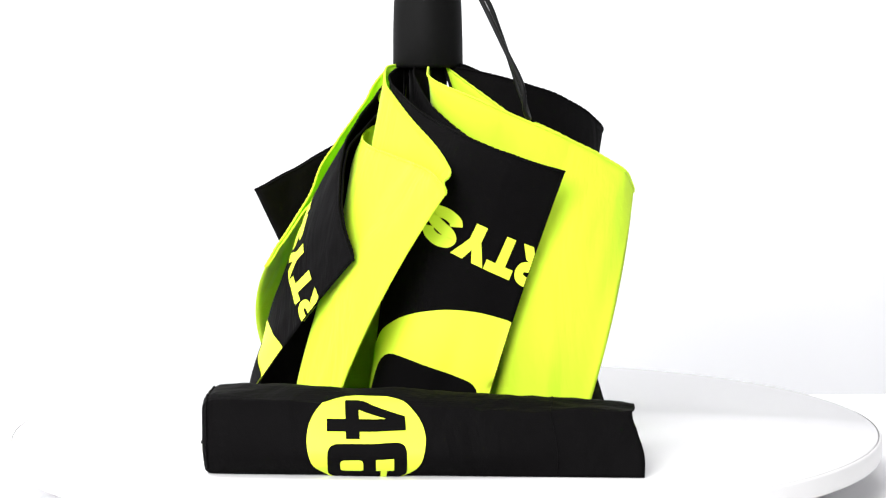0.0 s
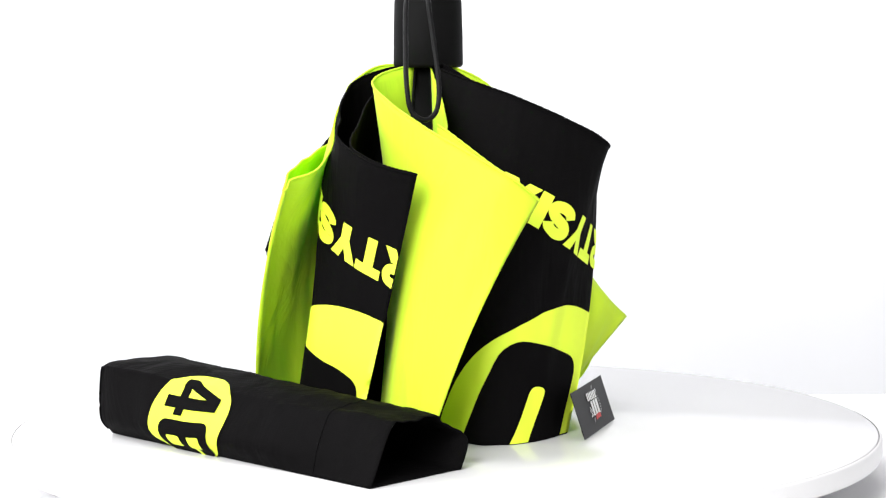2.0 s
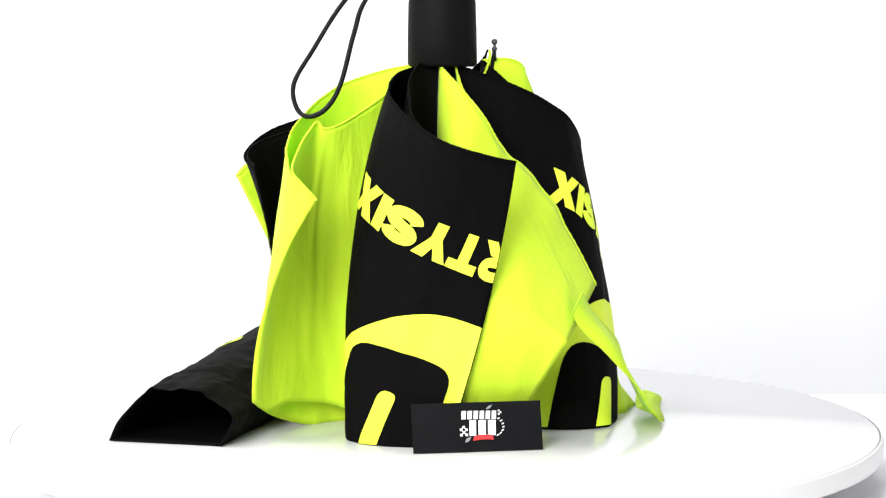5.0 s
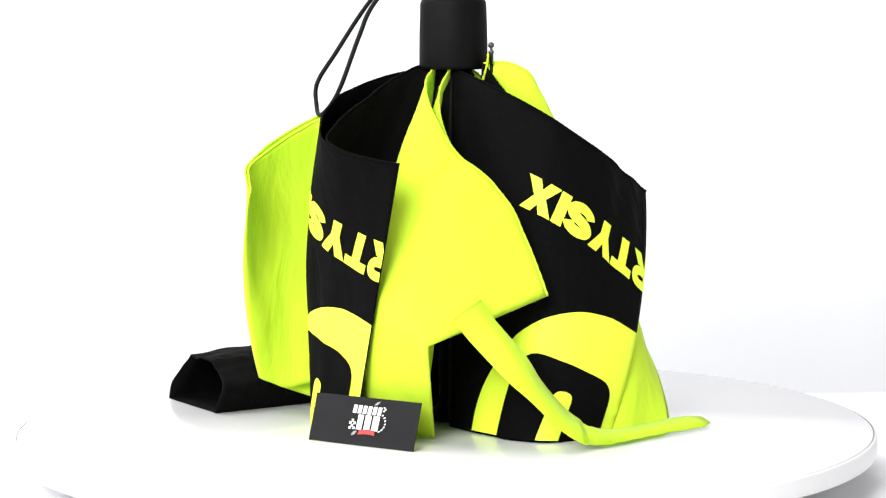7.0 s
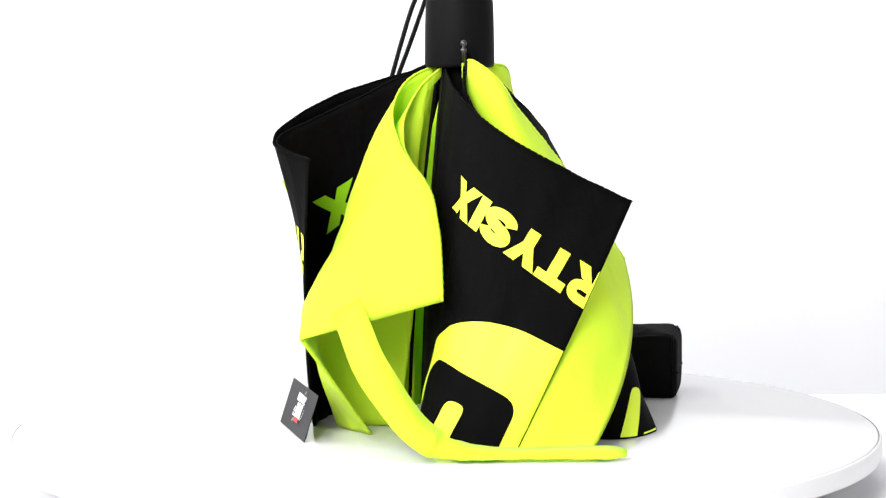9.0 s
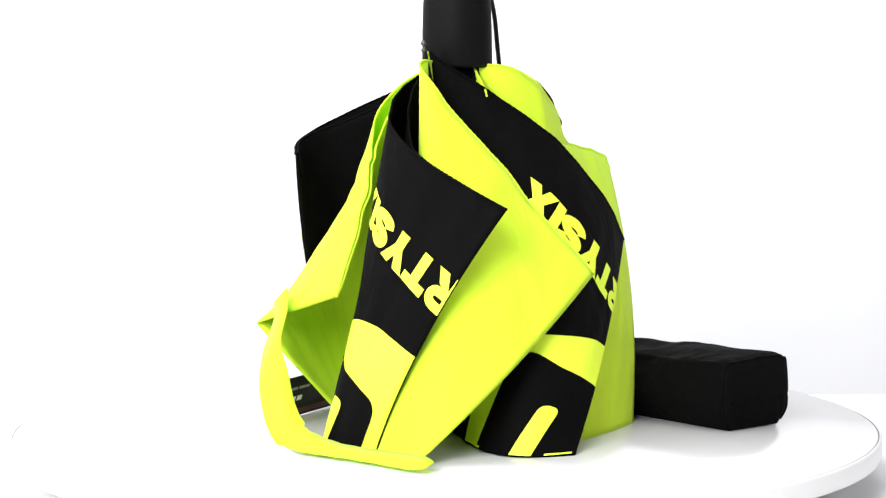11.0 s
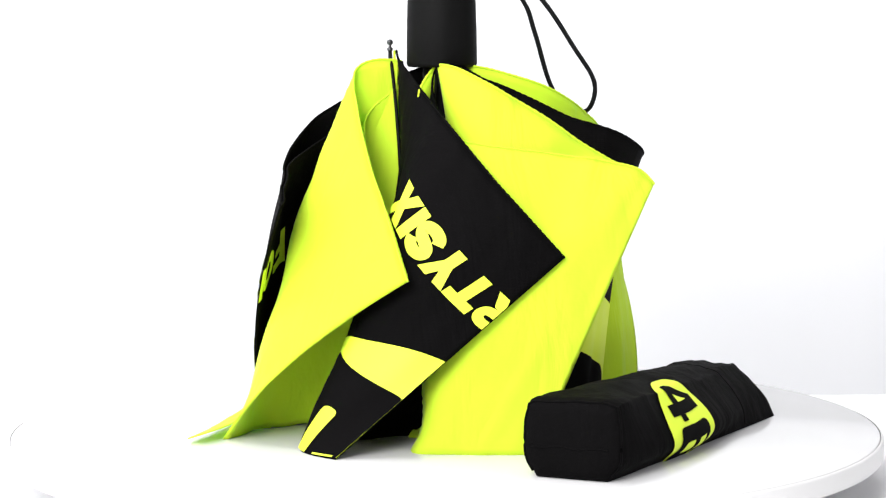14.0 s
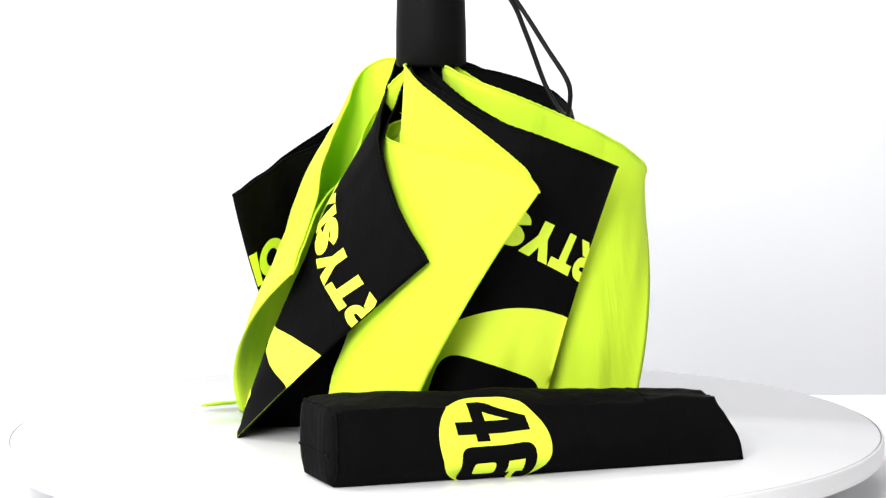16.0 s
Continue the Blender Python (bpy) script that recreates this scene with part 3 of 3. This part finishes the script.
def on_cover(x, g, off):
    """The place on the sleeve at x along it and g round its girth from the low front edge."""
    f = min(max((x + 0.1225) / 0.2215, 0), 1) * 80
    i = min(int(f), 79)
    fr = f - i
    out = []
    for row in (cover_rows[i], cover_rows[i + 1]):
        run = 0
        for k in range(CN):
            d = (row[k + 1] - row[k]).length
            if run + d >= g or k == CN - 1:
                p = row[k].lerp(row[k + 1], (g - run) / d)
                t = (row[k + 1] - row[k]).normalized()
                break
            run += d
        out.append((p, Vector((0, -t.z, t.y))))
    p = out[0][0].lerp(out[1][0], fr)
    return p + out[0][1].lerp(out[1][1], fr).normalized() * off


def badge():
    cx, cg, r = -0.0418, 0.0240, 0.0300
    bm = outline_shape([(cx + r * math.cos(a * math.pi / 32), cg + r * math.sin(a * math.pi / 32)) for a in range(64)])
    cut(bm, 1, 0.0, False)
    dice(bm, 0.0016)
    for v in bm.verts:
        v.co = on_cover(v.co.x, max(v.co.y, 0.0), 0.0008)
    disc = part("badge", bm, PRINT, sleeve, "neon yellow round badge")
    turn = Matrix.Translation((cx + 0.0003, cg, 0)) @ Matrix.Rotation(radians(-90), 4, "Z") @ Matrix.Translation((-0.0236, -0.0200, 0))

    def stroke(name, points, mat, off, label=""):
        bm = outline_shape(points)
        bm.transform(turn)
        cut(bm, 1, 0.0, False)
        if not bm.verts:
            return
        dice(bm, 0.0016)
        for v in bm.verts:
            v.co = on_cover(v.co.x, v.co.y, off)
        part(name, bm, mat, sleeve, label)

    # the number 46 in heavy square digits; the counters are badge yellow
    stroke("badge_digit", [(0, 0.0095), (0.0115, 0.0095), (0.0115, 0), (0.0185, 0), (0.0185, 0.0095), (0.0225, 0.0095), (0.0225, 0.0165), (0.0185, 0.0165), (0.0185, 0.040), (0.0100, 0.040), (0, 0.0165)], INK, 0.0012, "black digit four")
    stroke("digit_counter", [(0.0062, 0.0165), (0.0115, 0.0165), (0.0115, 0.0300)], PRINT, 0.0016)
    stroke("badge_digit", rounded([(0.0250, 0), (0.0472, 0), (0.0472, 0.040), (0.0250, 0.040)], 0.006, 5), INK, 0.0012, "black digit six")
    stroke("digit_counter", rounded([(0.0325, 0.0065), (0.0397, 0.0065), (0.0397, 0.0180), (0.0325, 0.0180)], 0.002, 3), PRINT, 0.0016)
    stroke("digit_counter", [(0.0325, 0.0245), (0.0397, 0.0245), (0.0397, 0.0268), (0.0474, 0.0268), (0.0474, 0.0300), (0.0397, 0.0300), (0.0397, 0.0335), (0.0325, 0.0335)], PRINT, 0.0016)
    part("edge_seam", tube(bmesh.new(), [p + Vector((-0.0004, 0, 0)) for p in cover_rows[0][2:CN - 1]], 0.0007, 6), BLACK, sleeve)
    part("hem_seam", tube(bmesh.new(), [p.copy() for p in cover_rows[64][1:CN]], 0.00045, 6), BLACK, sleeve)
    part("end_seam", tube(bmesh.new(), [Vector((-0.1258, y, 0.0165 + 0.0006 * math.sin(y * 300))) for y in np.linspace(-0.147, -0.105, 12)], 0.0006, 6), BLACK, sleeve)


badge()

# ---- small card leaning on the umbrella ----
card = thing("card", "small black printed card with a white emblem, leaning against the umbrella", "card")


def build_card():
    D, C, A, B = Vector((0.0954, 0.0096, 0.0004)), Vector((0.0664, 0.0729, 0.0004)), Vector((0.0871, 0.0053, 0.0258)), Vector((0.0593, 0.0702, 0.0258))
    X = (C - D).normalized()
    Y = ((A + B) / 2 - (C + D) / 2)
    h = Y.length
    Y = (Y - X * Y.dot(X)).normalized()
    Z = X.cross(Y)
    w = 0.0705
    O = (C + D) / 2
    M = Matrix((X, Y, Z)).transposed().to_4x4()
    M.translation = O

    def box(x0, x1, y0, y1, z0, z1):
        bm = bmesh.new()
        bmesh.ops.create_cube(bm, size=1)
        bm.transform(M @ Matrix.Translation(((x0 + x1) / 2, (y0 + y1) / 2, (z0 + z1) / 2)) @ Matrix.Diagonal((x1 - x0, y1 - y0, z1 - z0, 1)))
        return bm

    part("board", box(-w / 2, w / 2, 0, h, -0.0004, 0), CARD, card, smooth=False)

    def flat(name, pts, mat, z, label=""):
        bm = outline_shape(pts)
        bm.transform(M @ Matrix.Translation((0, 0, z)))
        part(name, bm, mat, card, label, False)

    return M, w, h, flat, box


CARD_M, CARD_W, CARD_H, card_flat, card_box = build_card()


def card_print():
    """Emblem of plain shapes on the front, plain bars on the back."""
    z = 0.0005

    def bar(name, x, y, w, h, mat, zz=z, lean=0.0, label=""):
        card_flat(name, [(x, y), (x + w, y), (x + w + lean, y + h), (x + lean, y + h)], mat, zz, label)

    # upper row of six small blocks, lower row of three large ones
    for k in range(6):
        bar("emblem_block", -0.0085 + k * 0.0033, 0.0176 - 0.00005 * k, 0.0024, 0.0045, WHITE_INK, z, 0.0004)
    for k, (x, w) in enumerate(((-0.0045, 0.0036), (0.0004, 0.0040), (0.0056, 0.0042))):
        bar("emblem_block", x, 0.0086, w, 0.0083, WHITE_INK, z, 0.0004)
    # chequered bits on both sides
    for i in range(3):
        for j in range(4):
            if (i + j) % 2 == 0:
                bar("emblem_check", -0.0095 + i * 0.0014, 0.0085 + j * 0.0014, 0.0014, 0.0014, WHITE_INK)
    for i in range(2):
        for j in range(3):
            if (i + j) % 2 == 0:
                bar("emblem_check", 0.0117 + i * 0.0009, 0.0196 + j * 0.0009, 0.0009, 0.0009, WHITE_INK)
    # wreath of small leaves
    for k in range(7):
        a = radians(-65 + k * 20)
        x, y = 0.0080 + 0.0055 * math.cos(a), 0.0130 + 0.0052 * math.sin(a)
        card_flat("emblem_leaf", [(x, y - 0.0002), (x + 0.0012, y + 0.0002), (x + 0.0014, y + 0.0009), (x + 0.0002, y + 0.0006)], WHITE_INK, z)
    # red ribbon below, grey slanted strokes behind
    card_flat("emblem_ribbon", [(-0.0028, 0.0058), (0.0015, 0.0064), (0.0062, 0.0064), (0.0085, 0.0060), (0.0080, 0.0088), (0.0060, 0.0090), (0.0010, 0.0089), (-0.0020, 0.0082)], RED_INK, 0.0007, "red ribbon")
    card_flat("emblem_stroke", [(-0.0072, 0.0050), (-0.0050, 0.0056), (-0.0034, 0.0080), (-0.0062, 0.0072)], GREY_INK, z)
    card_flat("emblem_stroke", [(0.0050, 0.0226), (0.0074, 0.0232), (0.0090, 0.0252), (0.0066, 0.0245)], GREY_INK, z)
    # back: two lines of writing as bars and a dark red stripe
    for x, w in ((-0.0320, 0.0110), (-0.0195, 0.0120)):
        card_flat("writing_bar", [(-x, 0.0185), (-x - w, 0.0185), (-x - w, 0.0203), (-x, 0.0203)], GREY_INK, -0.0010)
    for x, w in ((-0.0325, 0.0055), (-0.0255, 0.0050), (-0.0190, 0.0055)):
        card_flat("writing_bar", [(-x, 0.0110), (-x - w, 0.0110), (-x - w, 0.0142), (-x, 0.0142)], WHITE_INK, -0.0010)
    card_flat("stripe", [(0.034, 0.0020), (-0.034, 0.0020), (-0.034, 0.0055), (0.034, 0.0055)], RED_DARK, -0.0010, "dark red stripe")


card_print()


def motions():
    """All that stands on the disc turns with it."""
    drift = ((0, -0.52), (1, -0.1), (2.5, 0), (4, 0.25), (6.3, 0.5), (8, 0.5), (9.1, 0.15), (11.4, 0.4), (12.5, -0.05), (13.2, -0.5), (14.5, -0.25), (16, -0.45))
    rows = []
    for i in range(65):
        t = i * 0.25
        turn = 360 / 17.0793 * t + float(np.interp(t, [d[0] for d in drift], [d[1] for d in drift]))
        rows.append((t, pose(0, 0, 0, 0, 0, -turn)))
    for ob in (turntable, umbrella, cover, card):
        walk(ob, rows)


motions()
